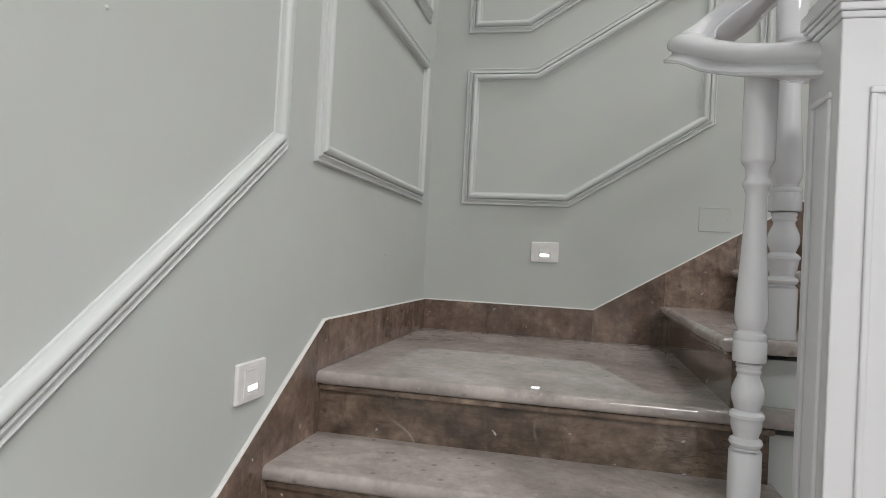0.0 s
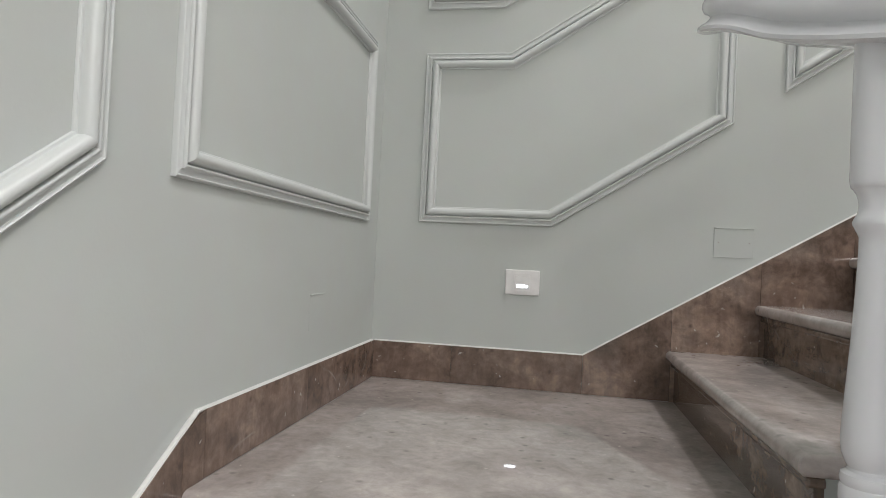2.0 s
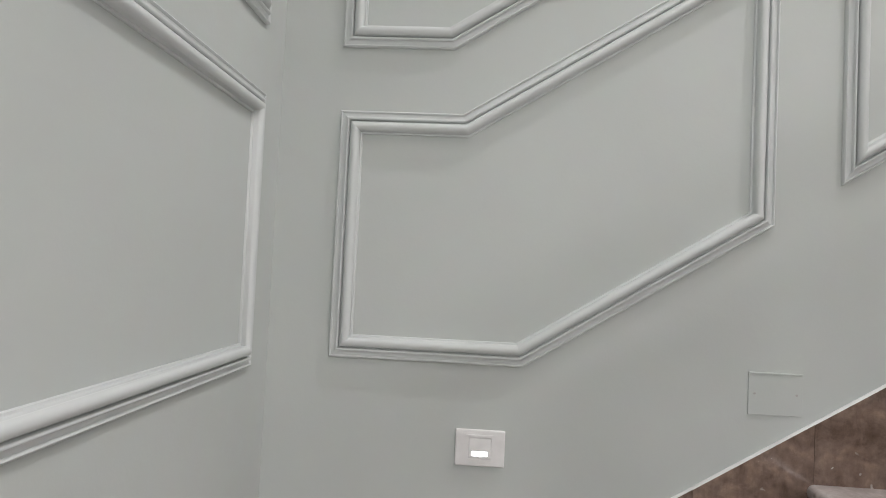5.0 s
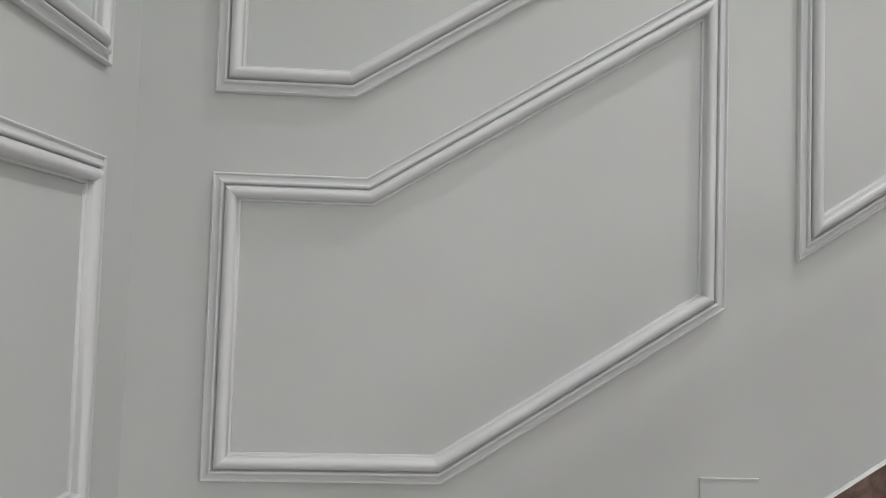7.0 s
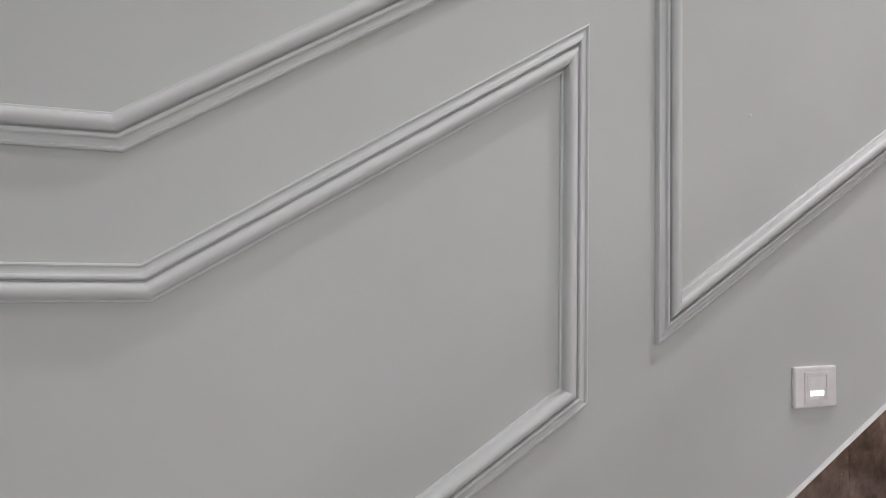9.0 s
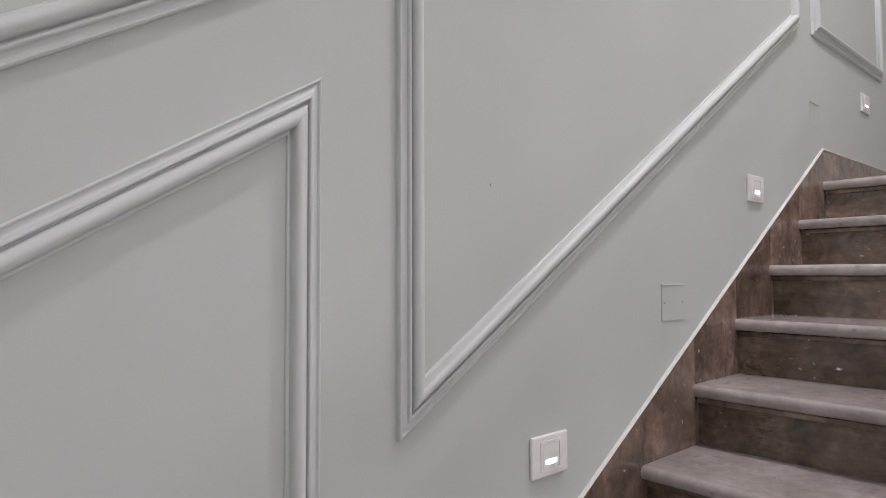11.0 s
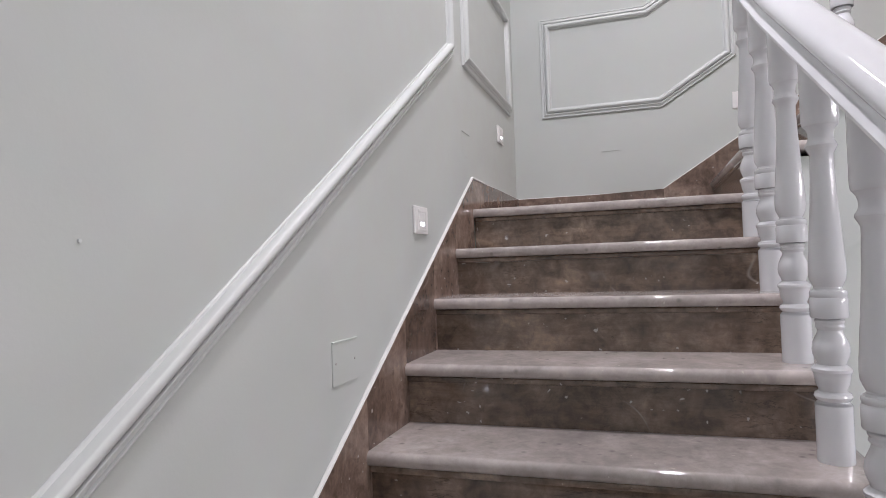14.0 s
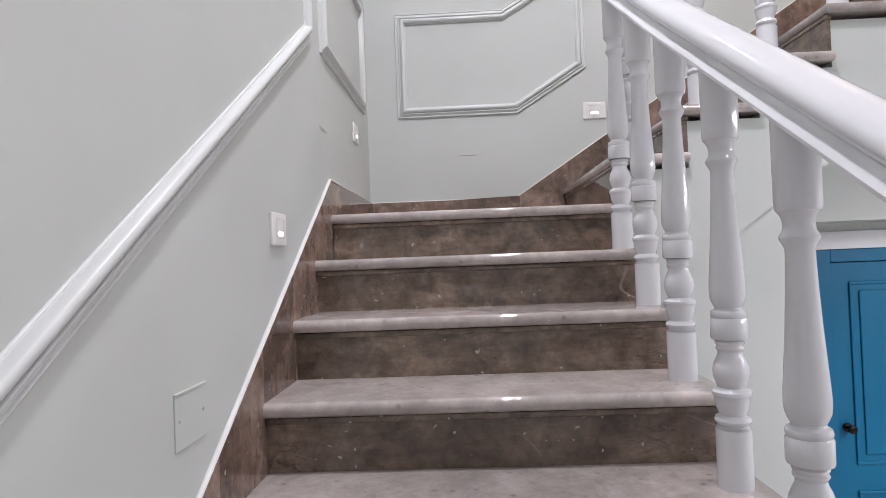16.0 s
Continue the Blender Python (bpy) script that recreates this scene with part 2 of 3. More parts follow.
def curve_points(ctrl, per=10):
    """A smooth line through control points."""
    pts = [Vector(c) for c in ctrl]
    out = []
    for i in range(len(pts) - 1):
        p0, p1, p2, p3 = pts[max(i - 1, 0)], pts[i], pts[i + 1], pts[min(i + 2, len(pts) - 1)]
        for j in range(per):
            t = j / per
            out.append(0.5 * ((2 * p1) + (p2 - p0) * t + (2 * p0 - 5 * p1 + 4 * p2 - p3) * t * t + (3 * p1 - p0 - 3 * p2 + p3) * t ** 3))
    out.append(pts[-1])
    return out


# ---------------------------------------------------------------- shell of the place
def structure(name, bm, material, label, category):
    return tagged(part(name, bm, material), label, category, kind="structure")


structure("wall_north", box(-0.2, XLOW + 0.2, 0, 0.2, FLOOR - 0.1, CEIL), WALL, "sage grey painted plaster wall beside the stairs", "wall")
structure("wall_west", box(-0.2, 0, SOUTH, 0, FLOOR - 0.1, CEIL), WALL, "sage grey painted plaster wall beside the stairs", "wall")
structure("wall_east", box(XE, XLOW + 0.2, SOUTH, 0, L2 - 0.06, CEIL), WALL, "sage grey painted plaster wall above the landing", "wall")
structure("wall_south", box(-0.2, XLOW + 0.2, SOUTH - 0.2, SOUTH, FLOOR - 0.1, CEIL), WALL, "plain sage grey painted plaster wall", "wall")
structure("floor", box(-0.2, XLOW + 0.2, SOUTH, 0, FLOOR - 0.1, FLOOR), TREAD_LIT, "polished brown marble floor in the paler lit tone", "floor")
structure("ceiling", box(-0.2, XLOW + 0.2, SOUTH - 0.2, 0.2, CEIL, CEIL + 0.15), CEILING, "plain white painted ceiling", "ceiling")

# assumed slab out of view, added so that two lamps can hang lower
structure("ceiling_hall_assumed", box(-0.2, 3.3, SOUTH, -3.1, HALL, HALL + 0.2), CEILING, "assumed white hall ceiling out of view, carrying two added lamps", "ceiling")

# lower east wall with the door's opening
DY0, DY1, DTOP = -2.515, -3.515, 2.503
low = bmesh.new()
box(XLOW, XLOW + 0.2, DY0, 0, FLOOR - 0.1, L2 - 0.06, bm=low)
box(XLOW, XLOW + 0.2, SOUTH, DY1, FLOOR - 0.1, L2 - 0.06, bm=low)
box(XLOW, XLOW + 0.2, DY1, DY0, DTOP, L2 - 0.06, bm=low)
structure("wall_east_lower", low, WALL, "sage grey painted wall with a door opening", "wall")


# ---------------------------------------------------------------- stairs
def tread_mesh(x0, x1, y0, y1, z, front, side):
    """A slab with a rounded nosing on its front and on its open end. front, side: '-x', '+y' and so on."""
    bm = box(x0, x1, y0, y1, z - 0.036, z)
    lim = {"-x": (0, x0), "+x": (0, x1), "-y": (1, y0), "+y": (1, y1)}
    es = []
    for e in bm.edges:
        for s in (front, side):
            if s:
                ax, val = lim[s]
                if all(abs(v.co[ax] - val) < 1e-5 for v in e.verts) and abs(e.verts[0].co.z - e.verts[1].co.z) < 1e-5:
                    es.append(e)
    bmesh.ops.bevel(bm, geom=list(set(es)), offset=0.0168, segments=6, affect="EDGES", profile=0.5)
    return bm


def step(stairs, name, x0, x1, y0, y1, z, front, side, riser):
    # treads take the marble paled for light from above; riser and strip stay brown
    t = part(name, tread_mesh(x0, x1, y0, y1, z, front, side), TREAD_LIT, stairs)
    smooth_by_angle(t, 30)
    rx0, rx1, ry0, ry1, bx0, bx1, by0, by1, low_z = riser
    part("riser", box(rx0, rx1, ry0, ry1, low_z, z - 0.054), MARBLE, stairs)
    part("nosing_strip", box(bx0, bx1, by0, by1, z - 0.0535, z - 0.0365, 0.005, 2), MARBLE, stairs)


stairs = tagged(empty("stairs"), "polished brown marble staircase with rounded nosings", "stairs", kind="structure")
SK = 0.014                         # thickness of the skirting
# lower flight and first landing
for k in range(-4, 1):
    z = L1 + k * R
    y = Y0 + k * G
    xe = XEND if k >= -1 else 1.112
    back = -SK if k == 0 else y + G + 0.043
    nm = "landing" if k == 0 else "tread"
    step(stairs, nm, SK, xe + (0.25 if k == 0 else 0), y, back, z, "-y", "+x",
         (SK, xe - 0.02, y + 0.03, y + 0.045, SK, xe - 0.01, y + 0.016, y + 0.045, z - R))
# main flight
for k in range(1, 11):
    z = L1 + k * R
    x = X1 + (k - 1) * G
    far = x + G + 0.043 if k < 10 else XE - SK
    end = -1.112 - 0.036 * max(0.0, 2.75 - x)
    step(stairs, "landing" if k == 10 else "tread", x, far, end, -SK, z, "-x", "-y",
         (x + 0.03, x + 0.045, end + 0.025, -SK, x + 0.016, x + 0.045, end + 0.014, -SK, z - R))
# upper flight
for j in range(1, 11):
    z = L2 + j * R
    y = YU - (j - 1) * GU
    step(stairs, "tread", XUP, XE - SK, y - GU - 0.026, y, z, "+y", "-x",
         (XUP + 0.03, XE - SK, y - 0.029, y - 0.014, XUP + 0.016, XE - SK, y - 0.029, y - 0.008, z - R))


# painted bodies below the marble
def stepped(start, going, z0, n, rise):
    pts = []
    for i in range(n):
        u = start + i * going
        pts += [(u, z0 + i * rise), (u, z0 + (i + 1) * rise)]
    return pts


m_lo = stepped(Y0 - 4 * G + 0.046, G, FLOOR, 5, R)
m_lo = [(u, max(FLOOR, v - 0.055)) for u, v in m_lo] + [(0, L1 - 0.055), (0, FLOOR)]
part("stair_body", prism(m_lo, "x", 0, 1.105), WALL, stairs)
part("stair_body", box(1.105, 1.30, Y0 + 0.046, 0, FLOOR, L1 - 0.055), WALL, stairs)
m_main = [(u, v - 0.055) for u, v in stepped(X1 + 0.046, G, L1, 10, R)]
m_main += [(XLOW, L2 - 0.055), (XLOW, L2 - 0.22), (X1 + 9 * G + 0.10, L2 - 0.22), (X1 + 0.27, L1 - 0.20), (X1 + 0.046, L1 - 0.20)]
part("stair_body", prism(m_main, "y", -1.085, 0), WALL, stairs)
m_up = [(u, v - 0.055) for u, v in stepped(YU - 0.03, -GU, L2, 10, R)]
yl = YU - 10 * GU
m_up += [(yl - 0.3, L2 + 10 * R - 0.055), (yl - 0.3, L2 + 10 * R - 0.30), (yl + 0.05, L2 + 10 * R - 0.30)]
m_up += [(END + 0.03, L2 - 0.38), (END + 0.03, L2 - 0.055)]
part("stair_body", prism(m_up, "x", XUP + 0.032, XLOW), WALL, stairs)
structure("wall_pier", box(XUP + 0.036, XUP + 0.2, -1.71, -1.085, FLOOR, L2 + 0.04), WALL, "sage grey painted wall carrying the upper flight", "wall")

# ---------------------------------------------------------------- skirting, in pieces that follow the stairs
skirt = tagged(empty("baseboard"), "brown marble skirting with a white caulk line along its top", "skirting", kind="structure")


def skirt_run(top, bottom, cuts, axis, sign):
    """top, bottom: height as a function of the run; cuts: where the pieces meet. axis 'y' lies on the north wall, 'x' on a side wall."""
    for a, b in zip(cuts, cuts[1:]):
        g = 0.0006
        pts = [(a + g, bottom(a, b)), (b - g, bottom(a, b)), (b - g, top(b)), (a + g, top(a))]
        w0, w1 = sign
        part("skirting_piece", prism(pts, axis, w0, w1), SKIRT, skirt)


def caulk(points):
    """A thin ridge of caulk along the top of the skirting."""
    prof = [(0.0065 * math.cos(a), 0.0045 * math.sin(a)) for a in [i * math.pi / 4 for i in range(8)]]
    part("caulk_line", sweep([Vector(p) for p in points], prof), CAULK, skirt, "white caulk line")


KA, KB, SKH = 0.757, 3.518, 0.133
n_slope = (L2 - L1) / (KB - KA)


def north_top(x):
    return L1 + SKH + max(0.0, min(x, KB) - KA) * n_slope


def north_low(a, b):
    return L1 + 0.001 if b <= X1 + 0.02 else (L2 + 0.001 if a >= X1 + 9 * G - 0.01 else north_top(a) - 0.40)


cuts_n = [0.0, 0.30, KA, X1 + 0.015] + [X1 + 0.015 + G * i for i in range(1, 10)] + [3.95, XE]
skirt_run(north_top, north_low, cuts_n, "y", (-SK, -0.0005))
caulk([(SK, -0.006, L1 + SKH), (KA, -0.006, L1 + SKH), (KB, -0.006, L2 + SKH), (XE - SK, -0.006, L2 + SKH)])

KW = -1.134


def west_top(y):
    return L1 + SKH + min(0.0, y - KW) * PITCH


def west_low(a, b):
    return L1 + 0.001 if a >= KW else max(FLOOR, west_top(a) - 0.30)


cuts_w = [Y0 - 4 * G - 0.2] + [Y0 + i * G for i in range(-4, 1)] + [KW + 0.02, -0.62, -SK]
skirt_run(west_top, west_low, cuts_w, "x", (0.0005, SK))
caulk([(0.006, Y0 - 4 * G - 0.2, west_top(Y0 - 4 * G - 0.2)), (0.006, KW, L1 + SKH), (0.006, -SK, L1 + SKH)])

KE = -0.785


def east_top(y):
    return L2 + SKH + max(0.0, KE - y) * R / GU


cuts_e = [-SK, -0.45, -0.80, YU - 0.03] + [YU - 0.03 - GU * i for i in range(1, 10)]
skirt_run(east_top, lambda a, b: L2 + 0.001 if b >= YU - 0.04 else east_top(a) - 0.40, cuts_e, "x", (XE - SK, XE - 0.0005))
caulk([(XE - 0.006, -SK, L2 + SKH), (XE - 0.006, KE, L2 + SKH), (XE - 0.006, YU - 9 * GU, east_top(YU - 9 * GU))])

# ---------------------------------------------------------------- wall mouldings
def mould_profile():
    """Section of the moulding, (inwards, out of the wall): a fillet, a shallow cove, a small bead, a groove, a half round and a lip."""
    pts = [(0.0, 0.0), (0.0, 0.0105), (0.0012, 0.0122), (0.0032, 0.0128), (0.0048, 0.0118), (0.0062, 0.0085)]
    pts += [(0.0062 + 0.0098 * i / 5, 0.0085 + 0.0035 * (i / 5) ** 2) for i in range(1, 6)]
    pts += [(0.020 - 0.004 * math.cos(a), 0.0125 + 0.0060 * math.sin(a)) for a in [math.pi * i / 7 for i in range(8)]]
    pts += [(0.0248, 0.0085), (0.0262, 0.0085), (0.0272, 0.0105)]
    pts += [(0.0392 - 0.0120 * math.cos(a), 0.0115 + 0.0140 * math.sin(a)) for a in [math.pi * i / 14 for i in range(15)]]
    pts += [(0.0516, 0.0065), (0.0528, 0.0058), (0.0556, 0.0058), (0.0568, 0.0045), (0.0568, 0.0)]
    return pts


MOULD = mould_profile()


def inset(poly, d):
    """The outline moved inwards by d (outline runs anticlockwise)."""
    n, out = len(poly), []
    for i in range(n):
        p, q, r = Vector(poly[i - 1]), Vector(poly[i]), Vector(poly[(i + 1) % n])
        a, b = (q - p).normalized(), (r - q).normalized()
        na, nb = Vector((-a.y, a.x)), Vector((-b.y, b.x))
        k = 1 + na.dot(nb)
        out.append(q + (na + nb) * (d / k))
    return out


def panel(outline, wall, label):
    """A frame of moulding on a wall. outline: outer edge, anticlockwise as one faces the wall, in (run to the right, height)."""
    place = {
        "north": lambda u, v, h: (u, -h, v),
        "west": lambda u, v, h: (h, u, v),
        "east": lambda u, v, h: (XE - h, -u, v),
    }[wall]
    thing = tagged(empty("trim"), label, "wall moulding", group="panel mouldings", kind="structure")
    rings = [(inset(outline, o), h) for o, h in MOULD]
    n = len(outline)
    for i in range(n):
        bm = bmesh.new()
        j = (i + 1) % n
        a = [bm.verts.new(place(r[i].x, r[i].y, h - 0.001)) for r, h in rings]
        b = [bm.verts.new(place(r[j].x, r[j].y, h - 0.001)) for r, h in rings]
        for k in range(len(a) - 1):
            bm.faces.new((a[k], b[k], b[k + 1], a[k + 1]))
        bm.faces.new(a)
        bm.faces.new(b[::-1])
        bmesh.ops.recalc_face_normals(bm, faces=bm.faces)
        smooth_by_angle(part("moulding_strip", bm, TRIM, thing), 46)
    return thing


SAGE = "sage painted wooden panel moulding fixed to the wall"
panel([(0.157, 1.588), (0.633, 1.588), (1.213, 1.954), (1.213, 2.663), (0.463, 2.20), (0.157, 2.20)], "north", SAGE)
panel([(0.154, 2.362), (0.435, 2.362), (1.213, 2.845), (1.213, 4.6), (0.154, 4.6)], "north", SAGE)
panel([(1.368, 2.058), (3.29, 3.293), (3.29, 5.0), (1.368, 3.9)], "north", SAGE)
panel([(3.44, 3.30), (4.40, 3.30), (4.40, 3.865), (3.44, 3.865)], "north", SAGE)
panel([(3.44, 4.03), (4.40, 4.03), (4.40, 5.0), (3.44, 5.0)], "north", SAGE)
panel([(-1.246, 1.575), (-0.135, 1.575), (-0.135, 2.20), (-1.246, 2.20)], "west", SAGE)
panel([(-1.246, 2.362), (-0.135, 2.362), (-0.135, 4.6), (-1.246, 4.6)], "west", SAGE)
panel([(-3.4, 0.17), (-1.411, 1.575), (-1.411, 4.0), (-3.4, 2.7)], "west", SAGE)
panel([(0.165, 3.297), (0.81, 3.297), (1.18, 3.527), (1.18, 4.12), (0.735, 3.86), (0.165, 3.86)], "east", SAGE)
panel([(0.165, 4.03), (0.735, 4.03), (1.16, 4.29), (1.16, 5.0), (0.165, 5.0)], "east", SAGE)


# ---------------------------------------------------------------- plates on the walls
def wall_matrix(wall, u, v):
    """Places a plate built in (run to the right, out of the wall, height) about its centre."""
    return {"north": pose(u, 0, v), "west": pose(0, u, v, 0, 0, 90), "east": pose(XE, -u, v, 0, 0, -90)}[wall]


def step_light():
    """A white modular plate with a framed insert and a bright slot; lies against y = 0 and faces -y."""
    e = empty("step_light")
    part("plate", box(-0.06, 0.06, -0.009, 0.001, -0.044, 0.044, 0.004, 3), PLASTIC, e)
    bm = bmesh.new()
    for a in ((-0.034, -0.028, -0.032, 0.032), (0.028, 0.034, -0.032, 0.032), (-0.028, 0.028, -0.032, -0.026), (-0.028, 0.028, 0.026, 0.032)):
        box(a[0], a[1], -0.0112, -0.008, a[2], a[3], bm=bm)
    part("insert_frame", bm, PLASTIC, e)
    insert = part("insert", box(-0.0275, 0.0275, -0.0108, -0.008, -0.0255, 0.0255, 0.002, 2), PLASTIC, e)
    part("led", box(-0.0185, 0.0185, -0.0116, -0.009, -0.018, -0.0075, 0.0008, 1), LED, insert, "glowing white led slot")
    return tagged(e, "white plastic stair step light, switched on, set in the wall", "step light", group="step lights")


first = step_light()
first.matrix_basis = wall_matrix("north", 0.539, 1.388)
for wall, u, v in (("north", 1.775, 1.958), ("north", 2.865, 2.628), ("north", 4.12, 3.14), ("west", -1.514, 1.049), ("east", 1.215, 3.293)):
    copy_thing(first, wall_matrix(wall, u, v))


def blank_plate(depth, width, screws, lip):
    """A plate painted over with the wall, proud by depth; lip: how far its upper edge stands off."""
    e = empty("cover_plate")
    part("plate", box(-width / 2, width / 2, -depth, 0.001, -0.05, 0.046, min(0.0015, depth * 0.4), 2), WALL, e)
    part("upper_edge", box(-width / 2, width / 2, -lip, 0.001, 0.0462, 0.05, 0.0008, 2), WALL, e)
    for x in (-0.048, 0.048) if screws else ():
        bm = bmesh.new()
        bmesh.ops.create_cone(bm, cap_ends=True, segments=12, radius1=0.0028, radius2=0.0028, depth=0.002, matrix=pose(x, -depth, 0, 90))
        part("screw", bm, SCREW, e, "small steel screw")
    return tagged(e, "blank cover plate painted in the sage wall colour", "cover plate", group="blank cover plates")


blank = blank_plate(0.0028, 0.125, True, 0.0045)
blank.matrix_basis = wall_matrix("north", 1.229, 1.557)
copy_thing(blank, wall_matrix("north", 2.318, 2.267))
flush = blank_plate(0.0004, 0.105, False, 0.0035)
flush.matrix_basis = wall_matrix("east", 0.536, 3.037)
for wall, u, v in (("north", 3.455, 2.975), ("west", -0.55, 1.293)):
    copy_thing(flush, wall_matrix(wall, u, v))


# small plugged screw holes in the plaster
for wall, u, v in (("west", -1.98, 1.678), ("north", 1.606, 2.527)):
    bm = bmesh.new()
    bmesh.ops.create_cone(bm, cap_ends=True, segments=14, radius1=0.0036, radius2=0.0025, depth=0.003, matrix=pose(0, -0.001, 0, 90))
    plug = part("wall_plug", bm, TRIM)
    plug.matrix_basis = wall_matrix(wall, u, v)
    tagged(plug, "small screw plug painted over with the sage wall", "wall plug", group="wall plugs")

# ---------------------------------------------------------------- balusters and handrail
BALUSTER = [(0.0375, 0.0), (0.0375, 0.122), (0.034, 0.127), (0.031, 0.130), (0.036, 0.134), (0.0385, 0.140), (0.036, 0.147), (0.029, 0.151),
            (0.029, 0.156), (0.034, 0.167), (0.0365, 0.182), (0.0375, 0.189), (0.0405, 0.193), (0.0405, 0.199), (0.035, 0.205), (0.029, 0.209),
            (0.031, 0.216), (0.036, 0.229), (0.038, 0.243), (0.036, 0.258), (0.031, 0.271), (0.0265, 0.281), (0.025, 0.289),
            (0.028, 0.293), (0.0295, 0.297), (0.028, 0.300), (0.0275, 0.303), (0.030, 0.307), (0.0305, 0.310), (0.028, 0.314),
            (0.037, 0.316), (0.0385, 0.320), (0.0385, 0.357), (0.036, 0.361), (0.037, 0.364), (0.038, 0.369), (0.036, 0.375), (0.029, 0.379),
            (0.028, 0.383), (0.032, 0.390), (0.0365, 0.401), (0.038, 0.416), (0.0372, 0.438), (0.034, 0.480), (0.0295, 0.540), (0.026, 0.600),
            (0.0238, 0.655), (0.024, 0.668), (0.029, 0.677), (0.032, 0.682), (0.033, 0.686), (0.031, 0.691), (0.027, 0.697), (0.0255, 0.705),
            (0.0263, 0.714), (0.029, 0.722), (0.0335, 0.728)]
BALUSTER = [(r, float(np.interp(h, (0, 0.2, 0.30, 0.44, 0.69, 0.73), (0, 0.2, 0.292, 0.430, 0.684, 0.724)))) for r, h in BALUSTER]
BLOCK = [(0.0335, 0.722), (0.036, 0.724), (0.0376, 0.729), (0.0385, 0.737)]


def baluster(height, girth):
    """One turned piece cut off at a height, so that it ends inside the rail."""
    e = empty("baluster")
    for nm, prof in (("base", [p for p in BALUSTER if p[1] < 0.128]), ("lower_turning", [p for p in BALUSTER if 0.121 < p[1] < 0.308]),
                     ("collar", [p for p in BALUSTER if 0.303 < p[1] < 0.368]), ("upper_turning", [p for p in BALUSTER if p[1] > 0.362]),
                     ("top_block", BLOCK + [(0.0385, height)])):
        smooth_by_angle(part(nm, lathe([(girth * q, h) for q, h in prof]), WHITE, e), 32)
    return tagged(e, "white lacquered turned wooden baluster standing on a marble tread", "baluster", group="stair balusters")


RAIL = [(-0.055, 0.0), (-0.060, 0.003), (-0.060, 0.010), (-0.057, 0.014), (-0.048, 0.020), (-0.042, 0.027), (-0.039, 0.033), (-0.041, 0.037),
        (-0.049, 0.043), (-0.052, 0.053), (-0.051, 0.064), (-0.045, 0.076), (-0.033, 0.085), (-0.017, 0.090)]
RAIL = [(s, u * 0.81) for s, u in RAIL]
RAIL = RAIL + [(0.0, 0.0742)] + [(-s, u) for s, u in RAIL[::-1]]
CLEAR = 0.798                      # underside of the rail above the line of the nosings

BXU = 3.55                         # line of the balusters on the upper flight


def rail_y(x):
    """Line of the balusters on the main flight, which widens towards its foot."""
    return -1.042 - 0.036 * max(0.0, 2.75 - x)


def main_line(x):
    return L1 + R + (x - X1) * PITCH + CLEAR


def upper_line(y):
    return L2 + R + (YU - y) * R / GU + CLEAR


main_baluster = baluster(0.90, 0.955)
for k in range(1, 10):
    m = pose(X1 + (k - 1) * G + 0.145, rail_y(X1 + (k - 1) * G + 0.145), L1 + k * R)
    if k == 1:
        main_baluster.matrix_basis = m
    else:
        copy_thing(main_baluster, m)
for j in range(1, 10):
    copy_thing(main_baluster, pose(BXU, YU - (j - 1) * GU - 0.10, L2 + j * R))
corner = baluster(0.92, 0.86)
corner.matrix_basis = pose(1.047, -1.338, L1 - R)

rail = tagged(empty("handrail"), "white lacquered wooden handrail with a moulded profile", "handrail")
ctrl = [(1.15, -1.49, 1.70), (1.108, -1.425, 1.72), (1.05, -1.32, 1.755), (0.99, -1.17, 1.815), (0.942, -1.08, 1.865), (0.955, -1.015, 1.90),
        (1.02, -1.0, 1.948), (1.10, -1.05, 2.008), (1.20, rail_y(1.2), main_line(1.20))]
low_pts = curve_points(ctrl, 8)
line = low_pts + [Vector((x, rail_y(x), main_line(x))) for x in (1.3, 1.6, 2.0, 2.4, 2.8, 3.1, 3.3)]
smooth_by_angle(part("rail", sweep(line, RAIL), WHITE, rail), 40)
ctrl2 = [(3.3, rail_y(3.3), main_line(3.3)), (3.42, rail_y(3.42) - 0.005, main_line(3.42) + 0.01), (3.52, rail_y(3.5) - 0.03, main_line(3.5) + 0.07), (BXU, -1.14, upper_line(-1.14)), (BXU, -1.3, upper_line(-1.3)), (BXU, -3.7, upper_line(-3.7))]
smooth_by_angle(part("rail", sweep(curve_points(ctrl2, 8), RAIL), WHITE, rail), 40)

# ---------------------------------------------------------------- panelled newel
CX0, CX1, CY0, CY1, CTOP = 1.102, 1.342, -1.60, -1.45, 1.775
newel = tagged(empty("newel_post", (CX0 + CX1) / 2, (CY0 + CY1) / 2, FLOOR), "white lacquered panelled newel post with a moulded cap", "newel post")


def newel_part(name, bm, label=""):
    bmesh.ops.translate(bm, verts=bm.verts, vec=-newel.location)
    return part(name, bm, WHITE, newel, label)


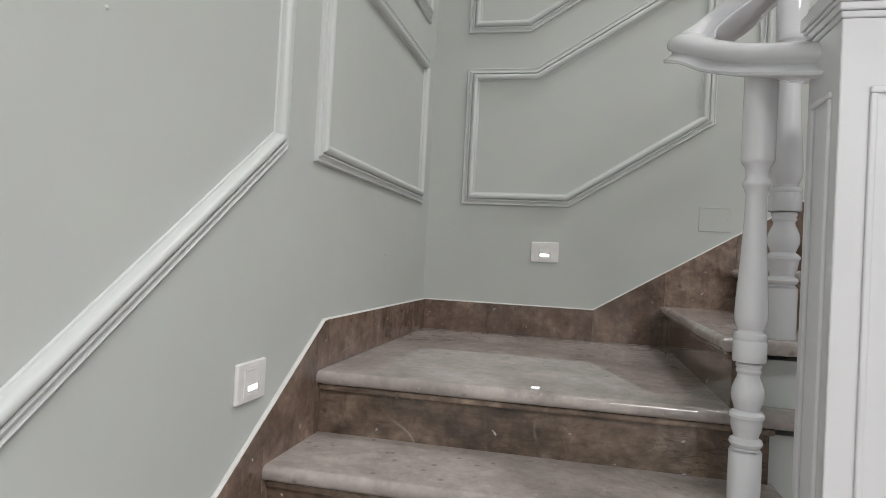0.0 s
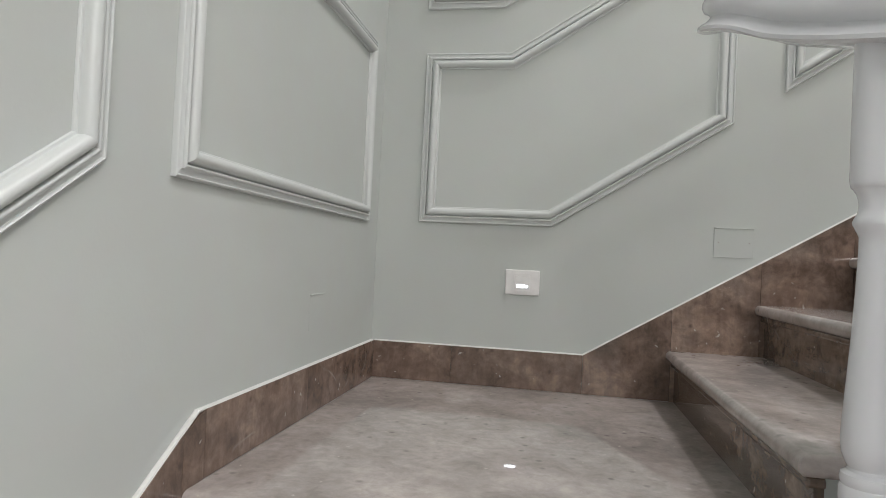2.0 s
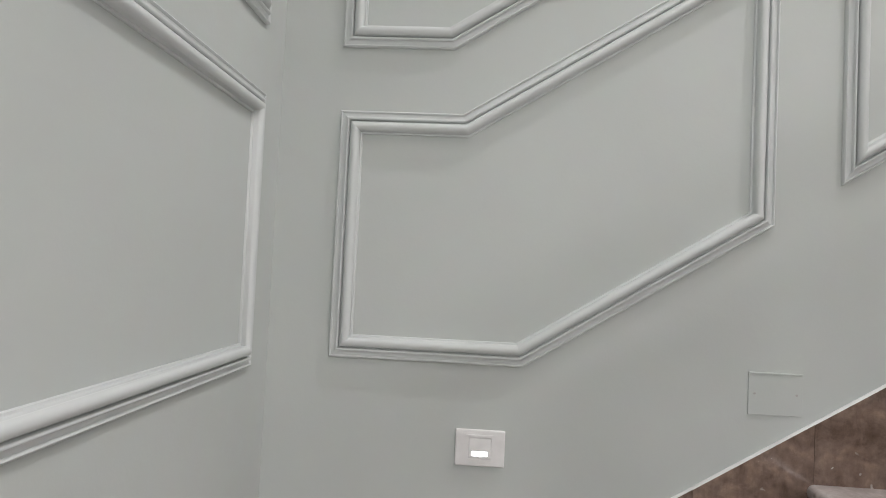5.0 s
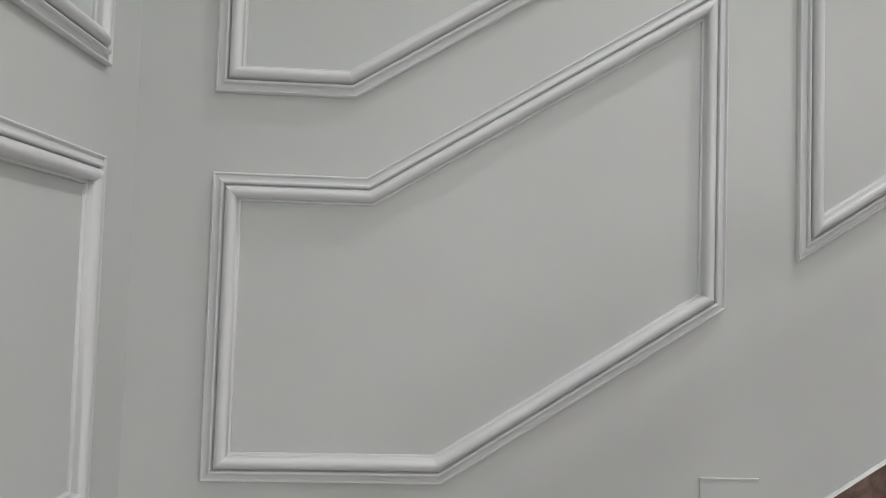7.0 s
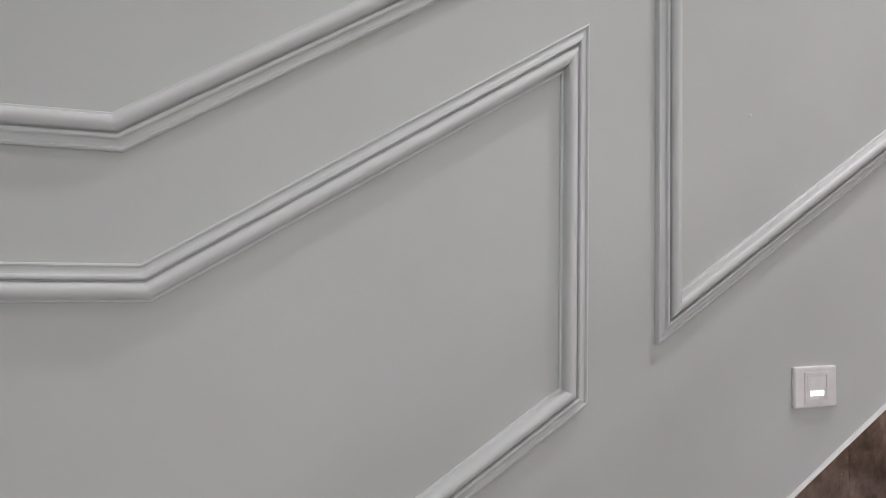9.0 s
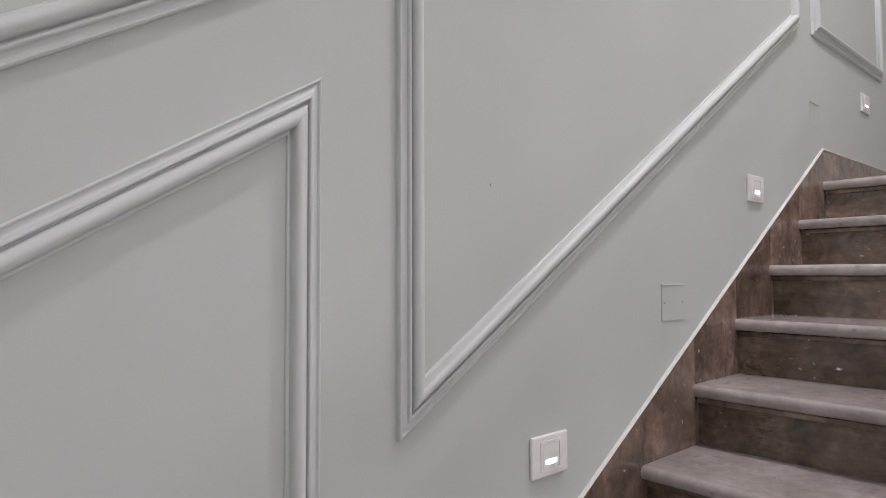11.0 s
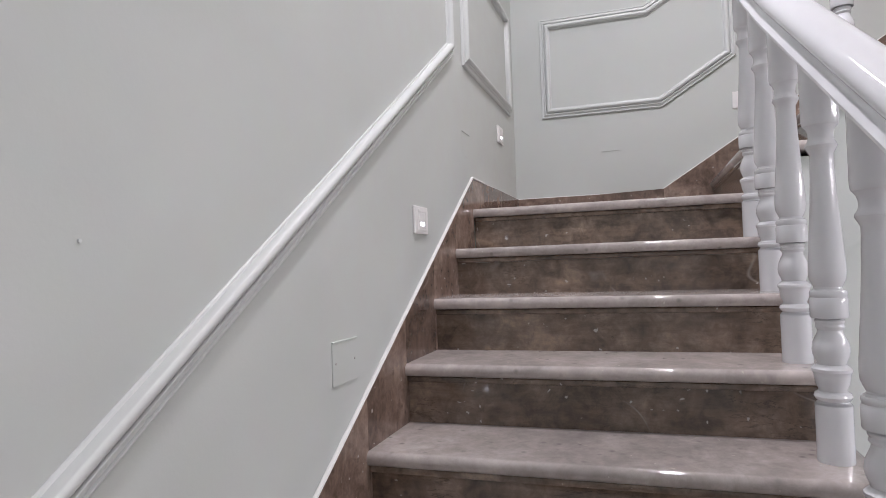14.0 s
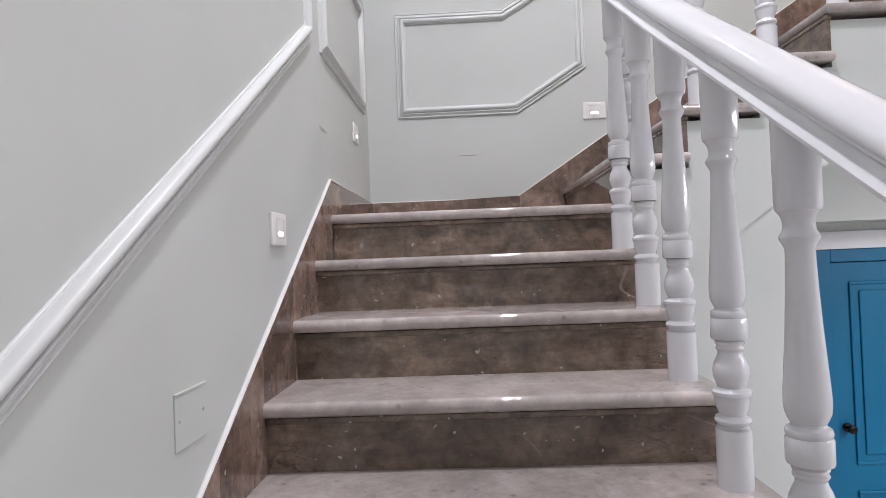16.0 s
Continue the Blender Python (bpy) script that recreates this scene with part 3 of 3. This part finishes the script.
newel_part("shaft", box(CX0, CX1, CY0, CY1, FLOOR, CTOP, 0.003, 2))
for o, z0, z1 in ((0.003, 0, 0.012), (0.007, 0.012, 0.026), (0.011, 0.026, 0.034), (0.015, 0.034, 0.06), (0.006, 0.06, 0.075)):
    newel_part("cap", box(CX0 - o, CX1 + o, CY0 - o, CY1 + o, CTOP + z0, CTOP + z1, 0.003, 2))
zt, zb = CTOP - 0.115, FLOOR + 0.2
for face in ("west", "south"):
    lo, hi = (CY0 + 0.03, CY1 - 0.03) if face == "west" else (CX0 + 0.045, CX1 - 0.045)
    for a, b, c, d in ((lo, hi, zt - 0.012, zt), (lo, hi, zb, zb + 0.012), (lo, lo + 0.012, zb + 0.012, zt - 0.012), (hi - 0.012, hi, zb + 0.012, zt - 0.012)):
        bm = box(CX0 - 0.006, CX0 + 0.002, a, b, c, d, 0.003, 2) if face == "west" else box(a, b, CY0 - 0.006, CY0 + 0.002, c, d, 0.003, 2)
        newel_part("panel_bead", bm)

# ---------------------------------------------------------------- blue door on the lower floor
door = tagged(empty("door_1", XLOW, (DY0 + DY1) / 2, FLOOR), "closed blue painted panelled door with a dark knob and white architrave", "door", kind="structure")


def door_part(name, bm, mat, label="", parent=None):
    bmesh.ops.translate(bm, verts=bm.verts, vec=-door.location)
    return part(name, bm, mat, parent or door, label)


AW = 0.105
for y0, y1, z0, z1 in ((DY0, DY0 + AW, FLOOR, DTOP + AW), (DY1 - AW, DY1, FLOOR, DTOP + AW), (DY1, DY0, DTOP, DTOP + AW)):
    door_part("architrave", box(XLOW - 0.022, XLOW + 0.01, y0, y1, z0, z1, 0.005, 2), WHITE, "white architrave")
for y0, y1, z0, z1 in ((DY0 + 0.002, DY0 + 0.02, FLOOR, DTOP + AW - 0.02), (DY0 + AW - 0.022, DY0 + AW - 0.004, FLOOR, DTOP + AW - 0.02)):
    door_part("architrave_bead", box(XLOW - 0.028, XLOW - 0.02, y0, y1, z0, z1, 0.003, 2), WHITE, "white architrave")
JW = 0.10
for y0, y1, z0, z1 in ((DY0 - JW, DY0, FLOOR, DTOP), (DY1, DY1 + JW, FLOOR, DTOP), (DY1 + JW, DY0 - JW, DTOP - 0.075, DTOP)):
    door_part("door_frame", box(XLOW + 0.004, XLOW + 0.12, y0, y1, z0, z1, 0.004, 2), BLUE, "blue door frame")
LY0, LY1, LZ = DY0 - JW - 0.003, DY1 + JW + 0.003, DTOP - 0.08
leaf = door_part("leaf", box(XLOW + 0.02, XLOW + 0.06, LY1, LY0, FLOOR + 0.008, LZ, 0.003, 2), BLUE)
for z0, z1 in ((1.25, LZ - 0.11), (FLOOR + 0.2, 1.10)):
    ya, yb = LY0 - 0.10, LY1 + 0.10
    for a, b, c, d in ((yb, ya, z1 - 0.02, z1), (yb, ya, z0, z0 + 0.02), (ya - 0.02, ya, z0 + 0.02, z1 - 0.02), (yb, yb + 0.02, z0 + 0.02, z1 - 0.02)):
        door_part("panel_bead", box(XLOW + 0.008, XLOW + 0.022, a, b, c, d, 0.005, 2), BLUE, "", leaf)
    door_part("raised_panel", box(XLOW + 0.010, XLOW + 0.022, yb + 0.055, ya - 0.055, z0 + 0.055, z1 - 0.055, 0.008, 2), BLUE, "", leaf)
knob = lathe([(0.027, 0.0), (0.027, 0.006), (0.011, 0.010), (0.010, 0.028), (0.020, 0.036), (0.026, 0.048), (0.024, 0.060), (0.012, 0.066)], 20)
bmesh.ops.transform(knob, matrix=pose(XLOW + 0.02, LY0 - 0.055, 1.468, 0, -90, 0), verts=knob.verts)
smooth_by_angle(door_part("door_knob", knob, KNOB, "dark metal knob", leaf), 40)

# ---------------------------------------------------------------- ceiling lamps, assumed and all out of view
for x, y, z, watts, colour, r in LAMPS:
    e = tagged(empty("ceiling_light", x, y, z), "assumed round recessed ceiling light out of view, switched on", "ceiling light", group="ceiling lights")
    part("rim", lathe([(r, -0.012), (r + 0.025, -0.010), (r + 0.03, -0.001), (r, -0.001)], 32), WHITE, e)
    part("diffuser", lathe([(r, -0.008), (r, -0.002)], 32), BULB, e, "glowing white diffuser")
    ld = bpy.data.lights.new("unseen_ceiling_lamp", "AREA")
    ld.shape, ld.size, ld.energy, ld.color = "DISK", 2 * r, watts, colour
    lo = new("unseen_ceiling_lamp", ld)
    lo.matrix_world = pose(x, y, z - 0.02)
